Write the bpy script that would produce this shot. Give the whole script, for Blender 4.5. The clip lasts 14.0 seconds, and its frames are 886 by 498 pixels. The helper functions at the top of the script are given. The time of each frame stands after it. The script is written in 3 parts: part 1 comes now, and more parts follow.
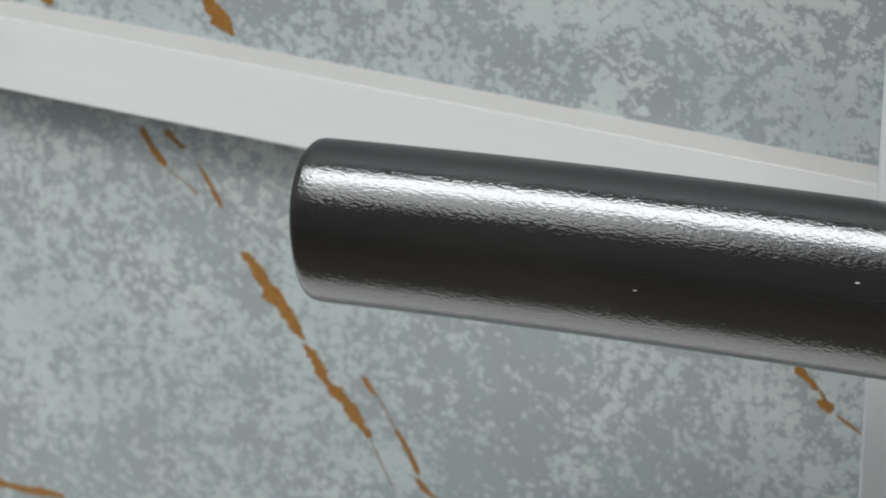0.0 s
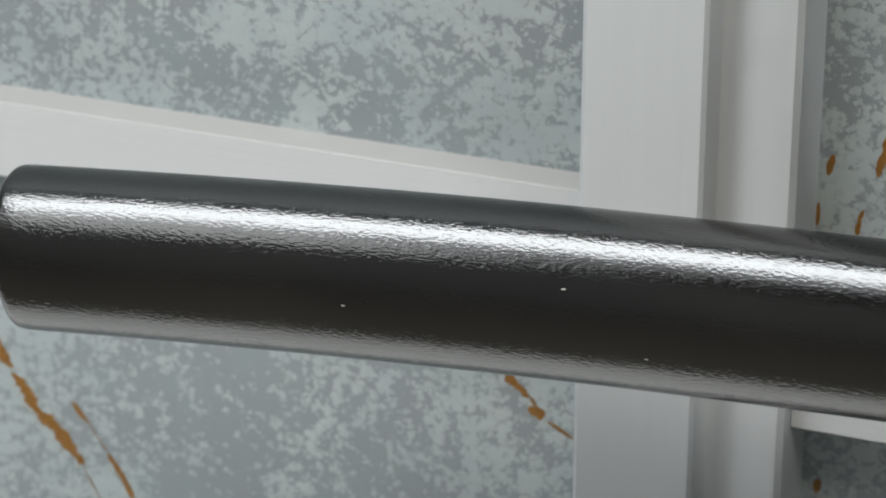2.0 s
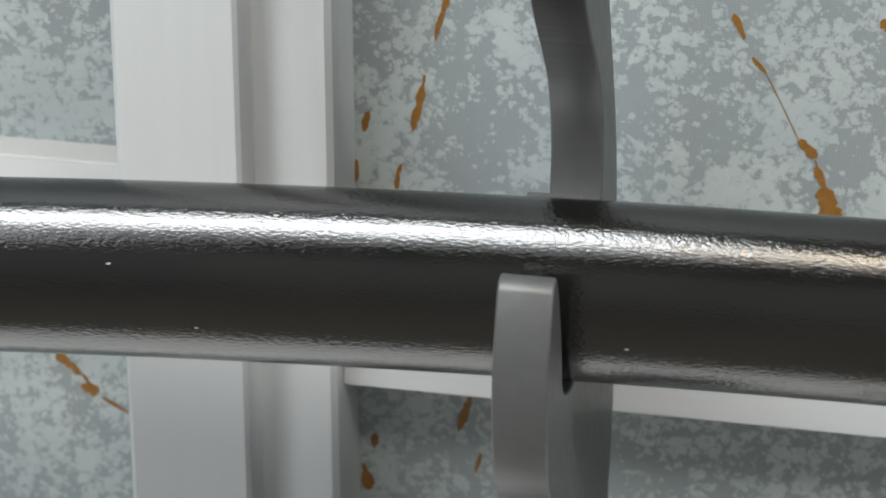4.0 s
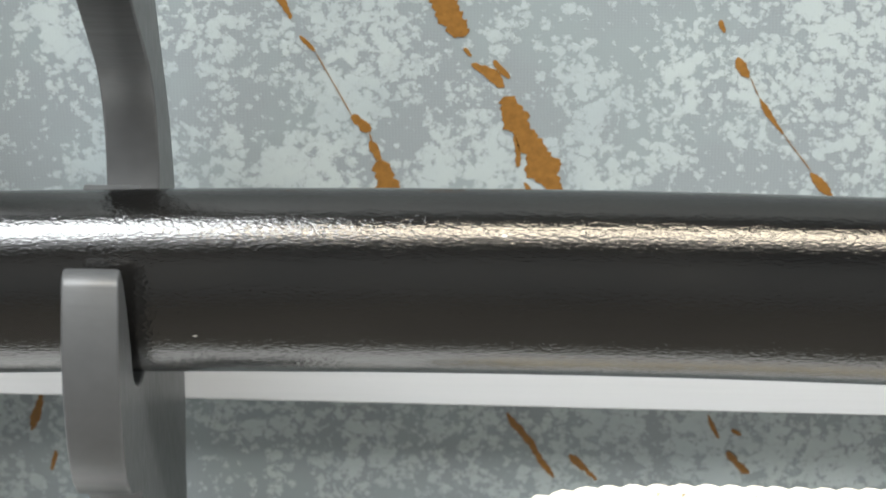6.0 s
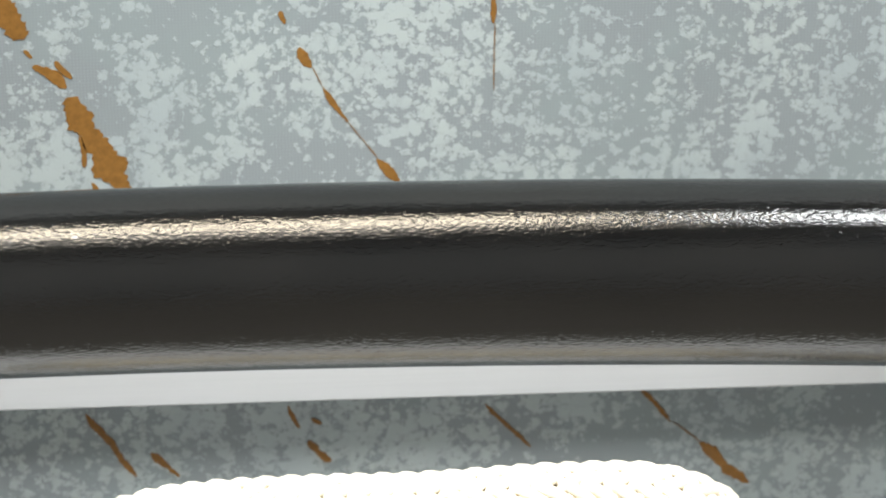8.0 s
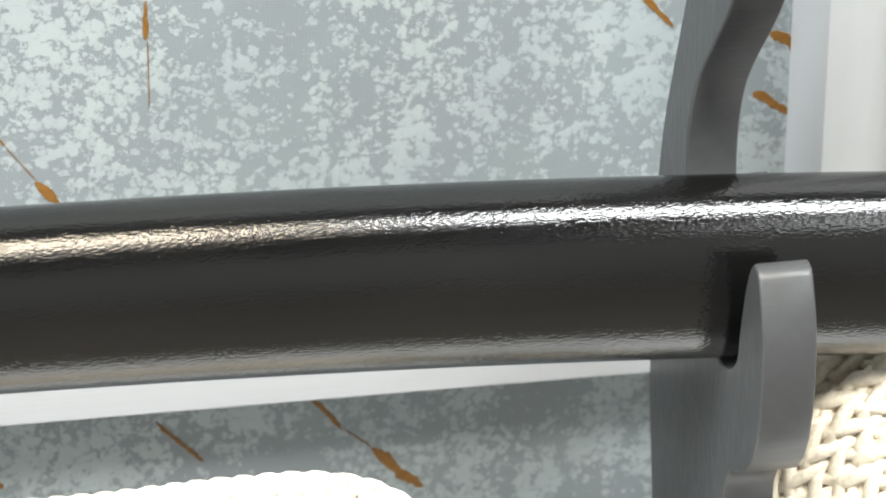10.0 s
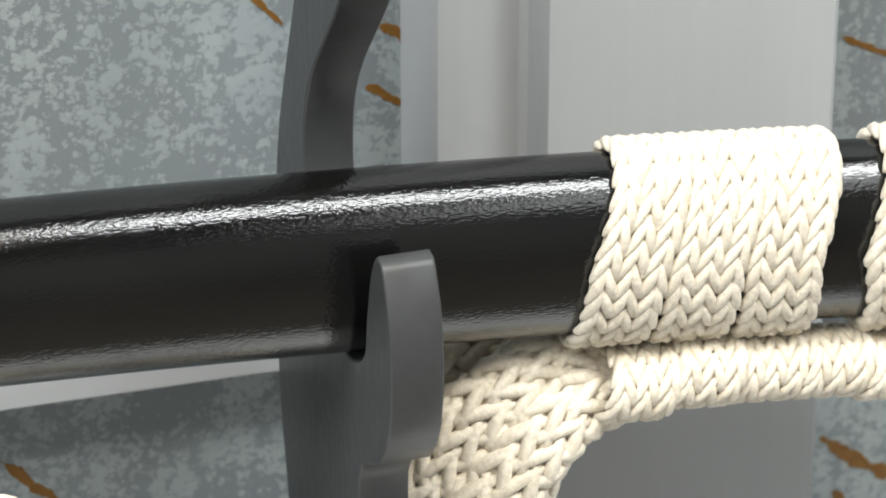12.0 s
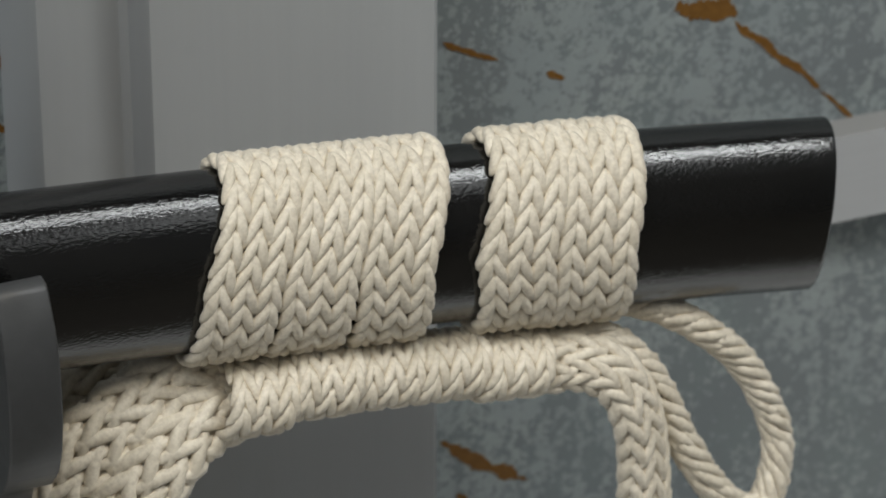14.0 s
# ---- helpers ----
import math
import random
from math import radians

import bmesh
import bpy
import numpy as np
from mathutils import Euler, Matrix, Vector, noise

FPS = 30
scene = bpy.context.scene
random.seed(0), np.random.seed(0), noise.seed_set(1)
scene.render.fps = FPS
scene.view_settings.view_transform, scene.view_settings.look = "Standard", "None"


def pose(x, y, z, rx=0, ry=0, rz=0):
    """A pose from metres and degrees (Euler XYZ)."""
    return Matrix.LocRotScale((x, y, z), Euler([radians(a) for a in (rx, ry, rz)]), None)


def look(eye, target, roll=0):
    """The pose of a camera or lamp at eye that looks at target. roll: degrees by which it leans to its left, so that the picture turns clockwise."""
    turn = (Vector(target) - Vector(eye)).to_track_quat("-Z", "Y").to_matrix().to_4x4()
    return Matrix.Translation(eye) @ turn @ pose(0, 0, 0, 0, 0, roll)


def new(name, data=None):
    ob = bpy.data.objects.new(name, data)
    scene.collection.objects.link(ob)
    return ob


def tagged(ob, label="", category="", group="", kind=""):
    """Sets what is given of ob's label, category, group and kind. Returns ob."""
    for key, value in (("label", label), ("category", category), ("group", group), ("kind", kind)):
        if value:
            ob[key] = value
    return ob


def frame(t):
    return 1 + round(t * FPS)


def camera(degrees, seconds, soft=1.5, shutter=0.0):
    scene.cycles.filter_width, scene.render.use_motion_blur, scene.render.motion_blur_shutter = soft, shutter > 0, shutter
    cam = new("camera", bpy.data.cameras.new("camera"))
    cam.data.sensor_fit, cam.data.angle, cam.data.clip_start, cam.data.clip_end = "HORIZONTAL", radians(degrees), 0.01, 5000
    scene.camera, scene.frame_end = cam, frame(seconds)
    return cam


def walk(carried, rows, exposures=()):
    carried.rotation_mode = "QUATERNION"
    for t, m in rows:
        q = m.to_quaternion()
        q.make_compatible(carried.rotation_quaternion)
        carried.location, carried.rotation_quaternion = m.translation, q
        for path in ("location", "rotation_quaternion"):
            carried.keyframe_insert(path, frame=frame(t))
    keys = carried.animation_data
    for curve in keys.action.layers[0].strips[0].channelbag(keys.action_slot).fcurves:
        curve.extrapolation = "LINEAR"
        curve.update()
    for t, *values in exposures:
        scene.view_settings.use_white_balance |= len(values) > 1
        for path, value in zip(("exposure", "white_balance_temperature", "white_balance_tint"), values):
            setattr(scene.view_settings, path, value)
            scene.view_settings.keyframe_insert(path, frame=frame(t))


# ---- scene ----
cam = camera(13.805, 14.0, soft=1.8)
EYE = (0.0, -0.65, 1.348)
# seconds, turn to the right, tilt down, lean to the right (degrees)
TURNS = [
    (0.0, -23.640, 27.382, -0.075),
    (0.5, -23.069, 27.296, 0.005),
    (1.0, -21.330, 27.278, -0.236),
    (1.5, -19.709, 27.177, -0.247),
    (2.0, -18.468, 27.107, -0.207),
    (2.5, -16.952, 27.244, -0.085),
    (3.0, -14.506, 27.400, -0.227),
    (3.2, -13.588, 27.456, -0.212),
    (5.3, -5.668, 27.824, 0.413),
    (5.5, -4.845, 27.869, 0.335),
    (6.0, -2.694, 27.914, 0.541),
    (6.5, -0.548, 27.960, 0.425),
    (7.0, 1.380, 27.972, 0.283),
    (7.5, 3.209, 27.999, -0.009),
    (8.0, 4.893, 28.039, -0.110),
    (8.2, 5.479, 28.054, 0.020),
    (10.3, 11.762, 27.809, -0.141),
    (10.5, 12.376, 27.800, -0.109),
    (11.0, 14.046, 27.795, 0.030),
    (11.5, 15.785, 27.833, 0.114),
    (12.0, 17.533, 27.846, 0.024),
    (12.5, 19.328, 27.854, -0.028),
    (13.0, 21.018, 27.767, -0.157),
    (13.5, 22.655, 27.670, -0.293),
    (14.0, 24.383, 27.596, -0.174),
]
PATH = [(t, pose(*EYE, 90 - down, 0, -right) @ pose(0, 0, 0, 0, 0, -lean)) for t, right, down, lean in TURNS]
walk(cam, PATH, exposures=[(0.0, -1.2), (1.5, -1.24), (3.0, -1.22), (5.3, -0.54), (8.2, -0.6), (10.3, -0.33), (11.2, -0.48), (11.8, -0.97), (12.5, -1.62), (13.2, -2.14), (14.0, -2.4)])
cam.data.dof.use_dof = True
cam.data.dof.focus_distance = 0.762
cam.data.dof.aperture_fstop = 27.0

# ---- light ----
sky = bpy.data.worlds.new("world")
sky.use_nodes = True
sky.node_tree.nodes["Background"].inputs[0].default_value = (0.9, 0.95, 1.0, 1)
sky.node_tree.nodes["Background"].inputs[1].default_value = 0.3
scene.world = sky


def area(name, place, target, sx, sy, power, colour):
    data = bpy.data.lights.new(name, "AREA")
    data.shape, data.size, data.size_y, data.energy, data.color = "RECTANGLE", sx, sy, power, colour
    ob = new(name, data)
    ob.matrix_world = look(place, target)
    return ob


area("unseen_overhead_light", (-0.95, -0.70, 2.55), (-0.95, -0.70, 0), 1.35, 0.84, 126, (0.96, 1.0, 1.02))
# Two added fill lamps out of view, set wide to brighten the lower wall.
area("unseen_overhead_light", (-1.55, -1.95, 2.55), (-1.55, -1.95, 0), 0.80, 1.7, 40, (0.97, 1.0, 1.0))
area("unseen_overhead_light", (1.55, -1.95, 2.55), (1.55, -1.95, 0), 0.80, 1.7, 30, (0.97, 1.0, 1.0))
# Two added dim panels standing in for the glow of the lit ceiling.
area("unseen_overhead_light", (-0.95, -1.38, 2.55), (-0.95, -1.38, 0), 1.35, 0.80, 17, (0.96, 1.0, 1.02))
area("unseen_overhead_light", (0.04, -1.32, 2.55), (0.04, -1.32, 0), 0.60, 0.42, 6, (1.0, 0.92, 0.80))
area("unseen_overhead_light", (0.82, -0.84, 2.55), (0.82, -0.84, 0), 0.60, 0.42, 34, (0.97, 1.0, 1.0))
area("unseen_overhead_light", (1.48, -0.84, 2.55), (1.48, -0.84, 0), 0.85, 0.42, 72, (0.97, 1.0, 1.0))
area("unseen_overhead_light", (0.08, -0.95, 2.55), (0.08, -0.95, 0), 0.62, 0.46, 30, (1.0, 0.88, 0.68))

# ---- materials ----


def nodes_of(name):
    m = bpy.data.materials.new(name)
    m.use_nodes = True
    t = m.node_tree
    return m, t, t.nodes["Principled BSDF"]


def add(t, kind, links=(), **values):
    n = t.nodes.new(kind)
    for key, value in values.items():
        if key in ("operation", "blend_type", "data_type"):
            setattr(n, key, value)
        else:
            n.inputs[key.replace("_", " ")].default_value = value
    for key, socket in links:
        t.links.new(socket, n.inputs[key])
    return n


def coords(t, scale=(1, 1, 1), turn=(0, 0, 0)):
    c = t.nodes.new("ShaderNodeTexCoord")
    m = add(t, "ShaderNodeMapping", [("Vector", c.outputs["Object"])], Scale=scale, Rotation=turn)
    return m.outputs[0]


def ramp(t, fac, stops):
    r = t.nodes.new("ShaderNodeValToRGB")
    while len(r.color_ramp.elements) < len(stops):
        r.color_ramp.elements.new(0.5)
    for e, (at, colour) in zip(r.color_ramp.elements, stops):
        e.position = at
        e.color = (*colour, 1) if not isinstance(colour, float) else (colour, colour, colour, 1)
    t.links.new(fac, r.inputs[0])
    return r.outputs[0]


def noise_tex(t, vector, scale, detail=4.0, rough=0.55, distort=0.0):
    n = add(t, "ShaderNodeTexNoise", [("Vector", vector)], Scale=scale, Detail=detail, Roughness=rough, Distortion=distort)
    return n.outputs["Fac"]


def math_(t, op, a, b):
    n = t.nodes.new("ShaderNodeMath")
    n.operation = op
    for i, v in enumerate((a, b)):
        if isinstance(v, (int, float)):
            n.inputs[i].default_value = v
        else:
            t.links.new(v, n.inputs[i])
    return n.outputs[0]


def mixed(t, fac, a, b):
    n = t.nodes.new("ShaderNodeMix")
    n.data_type = "RGBA"
    for i, v in ((0, fac), (6, a), (7, b)):
        if isinstance(v, tuple):
            n.inputs[i].default_value = (*v, 1)
        elif isinstance(v, float):
            n.inputs[i].default_value = v
        else:
            t.links.new(v, n.inputs[i])
    return n.outputs[2]


def bump(t, bsdf, height, strength, distance):
    b = add(t, "ShaderNodeBump", [("Height", height)], Strength=strength, Distance=distance)
    t.links.new(b.outputs[0], bsdf.inputs["Normal"])


def cells(t, vector, scale):
    """Round cells: the distance to the middle, and a random value for each."""
    n = add(t, "ShaderNodeTexVoronoi", [("Vector", vector)], Scale=scale, Randomness=1.0)
    one = t.nodes.new("ShaderNodeSeparateColor")
    t.links.new(n.outputs["Color"], one.inputs[0])
    return n.outputs["Distance"], one.outputs[0]


def wallpaper_material():
    m, t, b = nodes_of("wallpaper")
    v = coords(t)
    # how much of the ground the pale dabs cover, in clouds, patches and slanting sweeps
    cover = math_(t, "MULTIPLY", noise_tex(t, v, 24, 2, 0.5, 0.6), 1.15)
    cover = math_(t, "ADD", cover, math_(t, "MULTIPLY", noise_tex(t, v, 90, 3, 0.6, 0.4), 0.95))
    cover = math_(t, "ADD", cover, math_(t, "MULTIPLY", noise_tex(t, coords(t, (95, 95, 16), (0, radians(34), 0)), 1.0, 3, 0.6), 0.45))
    cover = math_(t, "ADD", cover, math_(t, "MULTIPLY", noise_tex(t, coords(t, (260, 260, 13), (0, radians(-58), 0)), 1.0, 2, 0.5), 0.40))
    warp = add(t, "ShaderNodeVectorMath", [(0, v)], operation="ADD")
    t.links.new(add(t, "ShaderNodeVectorMath", [(0, add(t, "ShaderNodeTexNoise", [("Vector", v)], Scale=520.0, Detail=3.0, Roughness=0.65).outputs["Color"])], operation="SCALE", Scale=0.0020).outputs[0], warp.inputs[1])
    far, chance = cells(t, warp.outputs[0], 420.0)
    near, chance_small = cells(t, warp.outputs[0], 850.0)
    s = math_(t, "ADD", cover, math_(t, "MULTIPLY", chance, 0.34))
    s = math_(t, "ADD", s, math_(t, "MULTIPLY", chance_small, 0.30))
    s = math_(t, "SUBTRACT", s, math_(t, "MULTIPLY", far, 0.42))
    s = math_(t, "SUBTRACT", s, math_(t, "MULTIPLY", near, 0.30))
    s = math_(t, "ADD", s, math_(t, "MULTIPLY", noise_tex(t, v, 1500, 2, 0.6), 0.22))
    mask = ramp(t, math_(t, "MULTIPLY", s, 0.5), [(0.755, 0.0), (0.797, 0.72), (0.84, 0.88), (0.90, 1.0)])
    # woven ground with a fine grid of threads
    threads = []
    for way in ("X", "Z"):
        weave = t.nodes.new("ShaderNodeTexWave")
        weave.bands_direction = way
        weave.inputs["Scale"].default_value = 430
        weave.inputs["Distortion"].default_value = 3.0
        weave.inputs["Detail"].default_value = 2
        t.links.new(v, weave.inputs["Vector"])
        threads.append(weave.outputs["Fac"])
    cloth = math_(t, "MULTIPLY", math_(t, "ADD", threads[0], threads[1]), 0.5)
    dark = mixed(t, cloth, (0.166, 0.187, 0.197), (0.196, 0.217, 0.227))
    dark = mixed(t, ramp(t, noise_tex(t, v, 48, 3, 0.6), [(0.45, 0.0), (0.62, 0.6)]), dark, (0.190, 0.222, 0.226))
    tone = noise_tex(t, v, 30, 4, 0.6)
    light = mixed(t, ramp(t, tone, [(0.38, 0.0), (0.62, 1.0)]), (0.300, 0.334, 0.333), (0.262, 0.297, 0.306))
    t.links.new(mixed(t, mask, dark, light), b.inputs["Base Color"])
    b.inputs["Roughness"].default_value = 0.5
    b.inputs["Specular IOR Level"].default_value = 0.35
    h = math_(t, "ADD", mask, math_(t, "MULTIPLY", cloth, 0.08))
    bump(t, b, h, 0.38, 0.0003)
    return m


def paint_material(name, colour, rough, grain_turn):
    m, t, b = nodes_of(name)
    v = coords(t, grain_turn)
    grain = noise_tex(t, v, 1.0, 5, 0.6)
    spots = noise_tex(t, coords(t), 40, 3, 0.6)
    base = mixed(t, ramp(t, grain, [(0.3, 0.0), (0.7, 1.0)]), tuple(c * 0.96 for c in colour), colour)
    base = mixed(t, ramp(t, spots, [(0.62, 0.0), (0.75, 0.35)]), base, tuple(c * 0.85 for c in colour))
    t.links.new(base, b.inputs["Base Color"])
    t.links.new(math_(t, "ADD", math_(t, "MULTIPLY", grain, 0.25), rough - 0.1), b.inputs["Roughness"])
    bump(t, b, grain, 0.06 if grain_turn[2] < 100 else 0.20, 0.0005)
    return m


def lacquer_material():
    m, t, b = nodes_of("black_lacquer")
    peel = noise_tex(t, coords(t, (0.42, 1, 1)), 1900, 2, 0.5)
    wave = noise_tex(t, coords(t, (0.3, 1, 1)), 60, 2, 0.5)
    h = math_(t, "ADD", peel, math_(t, "MULTIPLY", wave, 0.12))
    bump(t, b, h, 0.43, 0.00020)
    tone = mixed(t, ramp(t, wave, [(0.4, 0.0), (0.7, 1.0)]), (0.003, 0.003, 0.003), (0.0055, 0.0052, 0.0048))
    specks = add(t, "ShaderNodeTexVoronoi", [("Vector", coords(t, (0.5, 1, 1)))], Scale=75.0, Randomness=1.0).outputs["Distance"]
    t.links.new(mixed(t, ramp(t, specks, [(0.018, 1.0), (0.028, 0.0)]), tone, (0.30, 0.29, 0.27)), b.inputs["Base Color"])
    t.links.new(math_(t, "ADD", math_(t, "MULTIPLY", peel, 0.06), 0.06), b.inputs["Roughness"])
    b.inputs["Specular IOR Level"].default_value = 0.80
    return m


def hook_material():
    m, t, b = nodes_of("satin_black_paint")
    v = coords(t)
    n = noise_tex(t, v, 260, 4, 0.6)
    streak = noise_tex(t, coords(t, (30, 700, 200)), 1.0, 3, 0.6)
    t.links.new(mixed(t, n, (0.038, 0.039, 0.040), (0.056, 0.057, 0.058)), b.inputs["Base Color"])
    t.links.new(math_(t, "ADD", math_(t, "MULTIPLY", streak, 0.2), 0.32), b.inputs["Roughness"])
    bump(t, b, math_(t, "ADD", n, streak), 0.2, 0.0003)
    return m


def cord_material():
    m, t, b = nodes_of("cotton_cord")
    v = coords(t)
    n = noise_tex(t, v, 700, 4, 0.65)
    big = noise_tex(t, v, 60, 2, 0.5)
    g = t.nodes.new("ShaderNodeNewGeometry")
    base = mixed(t, g.outputs["Random Per Island"], (0.74, 0.668, 0.54), (0.84, 0.768, 0.64))
    base = mixed(t, ramp(t, n, [(0.35, 0.45), (0.6, 0.0)]), base, (0.40, 0.34, 0.26))
    base = mixed(t, ramp(t, big, [(0.5, 0.0), (0.8, 0.4)]), base, (0.55, 0.49, 0.38))
    t.links.new(base, b.inputs["Base Color"])
    b.inputs["Roughness"].default_value = 0.42
    b.inputs["Sheen Weight"].default_value = 0.15
    b.inputs["Specular IOR Level"].default_value = 0.35
    bump(t, b, n, 0.5, 0.0003)
    return m


def gold_material():
    m, t, b = nodes_of("ochre_gold_print")
    n = noise_tex(t, coords(t), 500, 4, 0.7)
    t.links.new(mixed(t, ramp(t, n, [(0.35, 0.0), (0.7, 1.0)]), (0.135, 0.061, 0.010), (0.200, 0.095, 0.018)), b.inputs["Base Color"])
    b.inputs["Roughness"].default_value = 0.6
    b.inputs["Specular IOR Level"].default_value = 0.3
    bump(t, b, n, 0.2, 0.0001)
    return m


def plain_material(name, colour, rough):
    m, t, b = nodes_of(name)
    n = noise_tex(t, coords(t), 6, 5, 0.6)
    t.links.new(mixed(t, n, tuple(c * 0.9 for c in colour), colour), b.inputs["Base Color"])
    b.inputs["Roughness"].default_value = rough
    bump(t, b, n, 0.1, 0.002)
    return m


WALLPAPER = wallpaper_material()
# Darker grey for the rail tops: shade put into the paint colour.
SHADED_TOP = plain_material("shaded_top_paint", (0.25, 0.248, 0.243), 0.6)
PAINT_UP = paint_material("white_paint_upright", (0.372, 0.383, 0.390), 0.45, (350, 350, 14))
PAINT_LONG = paint_material("white_paint_level", (0.43, 0.438, 0.448), 0.36, (16, 900, 1000))
LACQUER = lacquer_material()
SATIN = hook_material()
COTTON = cord_material()
GOLD = gold_material()
GLOSS_WHITE = plain_material("white_gloss_paint", (0.80, 0.80, 0.79), 0.35)
CHIPPED = plain_material("chipped_lacquer", (0.22, 0.215, 0.205), 0.5)
PLASTER = plain_material("white_plaster", (0.24, 0.24, 0.237), 0.8)
FLOORING = plain_material("wood_floor", (0.14, 0.125, 0.105), 0.5)

# ---- shared builders ----


def mesh_of(name, verts, faces, material, smooth=False):
    me = bpy.data.meshes.new(name)
    me.from_pydata([tuple(v) for v in verts], [], faces)
    me.materials.append(material)
    me.validate()
    bm = bmesh.new()
    bm.from_mesh(me)
    bmesh.ops.recalc_face_normals(bm, faces=bm.faces)
    bm.to_mesh(me)
    bm.free()
    if smooth:
        me.shade_smooth()
    return me


def part(name, me, parent=None, label=""):
    ob = new(name, me)
    if parent:
        ob.parent = parent
    if label:
        ob["label"] = label
    return ob


def box_mesh(name, lo, hi, material, bevel=0.0):
    bm = bmesh.new()
    bmesh.ops.create_cube(bm, size=1)
    for v in bm.verts:
        v.co = [(a + b) / 2 + c * (b - a) for a, b, c in zip(lo, hi, v.co)]
    if bevel:
        bmesh.ops.bevel(bm, geom=bm.edges[:], offset=bevel, segments=2, affect="EDGES", profile=0.5)
    me = bpy.data.meshes.new(name)
    bm.to_mesh(me)
    bm.free()
    me.materials.append(material)
    return me


def prism(name, outline, a, b, axis, material, bevel=0.0, smooth=False):
    """A closed outline of pairs, drawn out from a to b along an axis."""
    def at(p, w):
        return (w, p[0], p[1]) if axis == "x" else (p[0], p[1], w)
    n = len(outline)
    verts = [at(p, a) for p in outline] + [at(p, b) for p in outline]
    faces = [list(range(n)), list(range(n, 2 * n))] + [[i, (i + 1) % n, n + (i + 1) % n, n + i] for i in range(n)]
    me = mesh_of(name, verts, faces, material)
    if bevel:
        bm = bmesh.new()
        bm.from_mesh(me)
        caps = [e for e in bm.edges if len({f for f in e.link_faces if len(f.verts) == n}) == 1]
        bmesh.ops.bevel(bm, geom=caps, offset=bevel, segments=2, affect="EDGES", profile=0.5)
        bm.to_mesh(me)
        bm.free()
    if smooth:
        for poly in me.polygons:
            poly.use_smooth = len(poly.vertices) == 4
    return me


def spline(points, count):
    """Catmull-Rom points through the given ones, evenly spaced."""
    p = np.array(points, float)
    p = np.vstack([2 * p[0] - p[1], p, 2 * p[-1] - p[-2]])
    out = []
    for i in range(1, len(p) - 2):
        u = np.linspace(0, 1, 40, endpoint=False)[:, None]
        out.append(0.5 * (2 * p[i] + (p[i + 1] - p[i - 1]) * u + (2 * p[i - 1] - 5 * p[i] + 4 * p[i + 1] - p[i + 2]) * u ** 2 + (3 * p[i] - p[i - 1] - 3 * p[i + 1] + p[i + 2]) * u ** 3))
    out = np.vstack(out + [p[-2][None]])
    run = np.concatenate([[0], np.cumsum(np.linalg.norm(np.diff(out, axis=0), axis=1))])
    s = np.linspace(0, run[-1], count)
    return np.stack([np.interp(s, run, out[:, k]) for k in range(out.shape[1])], 1), run[-1]


# ---- the wall and the room that closes the place ----
WALL_Y = 0.078
wall = tagged(new("wall_north", box_mesh("wall_north", (-2, WALL_Y, 0), (2, WALL_Y + 0.12, 2.6), WALLPAPER)),
              "grey stone-look wallpaper with mottled blotches and ochre veins", "wall", kind="structure")
tagged(new("wall_south", box_mesh("wall_south", (-2, -3.12, 0), (2, -3, 2.6), PLASTER)), "plain white plastered wall", "wall", kind="structure")
tagged(new("wall_west", box_mesh("wall_west", (-2.12, -3.12, 0), (-2, WALL_Y + 0.12, 2.6), PLASTER)), "plain white plastered wall", "wall", kind="structure")
tagged(new("wall_east", box_mesh("wall_east", (2, -3.12, 0), (2.12, WALL_Y + 0.12, 2.6), PLASTER)), "plain white plastered wall", "wall", kind="structure")
tagged(new("floor", box_mesh("floor", (-2.12, -3.12, -0.1), (2.12, WALL_Y + 0.12, 0), FLOORING)), "dark wooden floor", "floor", kind="structure")
tagged(new("ceiling", box_mesh("ceiling", (-2.12, -3.12, 2.6), (2.12, WALL_Y + 0.12, 2.7), PLASTER)), "plain white ceiling", "ceiling", kind="structure")

# upright trims: the profile runs wall, flat face, hollow, rounded bead, wall
left_profile = [(-0.2029, WALL_Y), (-0.2024, 0.0515), (-0.2012, 0.0500), (-0.1750, 0.0500), (-0.1740, 0.0510), (-0.1738, 0.0575), (-0.1730, 0.0592), (-0.1715, 0.0596), (-0.1695, 0.0590),
                (-0.1670, 0.0577), (-0.1640, 0.0568), (-0.1600, 0.0565), (-0.1562, 0.0568), (-0.1548, 0.0582), (-0.1543, WALL_Y)]
right_profile = [(0.2198, WALL_Y), (0.2203, 0.0605), (0.2222, 0.0570), (0.2260, 0.0565), (0.2315, 0.0568), (0.2360, 0.0580), (0.2395, 0.0592), (0.2420, 0.0594),
                 (0.2438, 0.0580), (0.2450, 0.0520), (0.2462, 0.0504), (0.2972, 0.0504), (0.2984, 0.0495), (0.3148, 0.0495), (0.3160, 0.0508), (0.3166, WALL_Y)]


def softened(me):
    me.shade_smooth()
    me.set_sharp_from_angle(angle=radians(38))
    return me


tagged(new("trim", softened(prism("trim", left_profile, 0.002, 2.598, "z", PAINT_UP))), "white-painted wooden upright trim with a beaded edge on the wall", "wall trim", "upright trims", "structure")
tagged(new("trim", softened(prism("trim", right_profile, 0.002, 2.598, "z", PAINT_UP))), "wide white-painted wooden upright trim with a beaded edge", "wall trim", "upright trims", "structure")


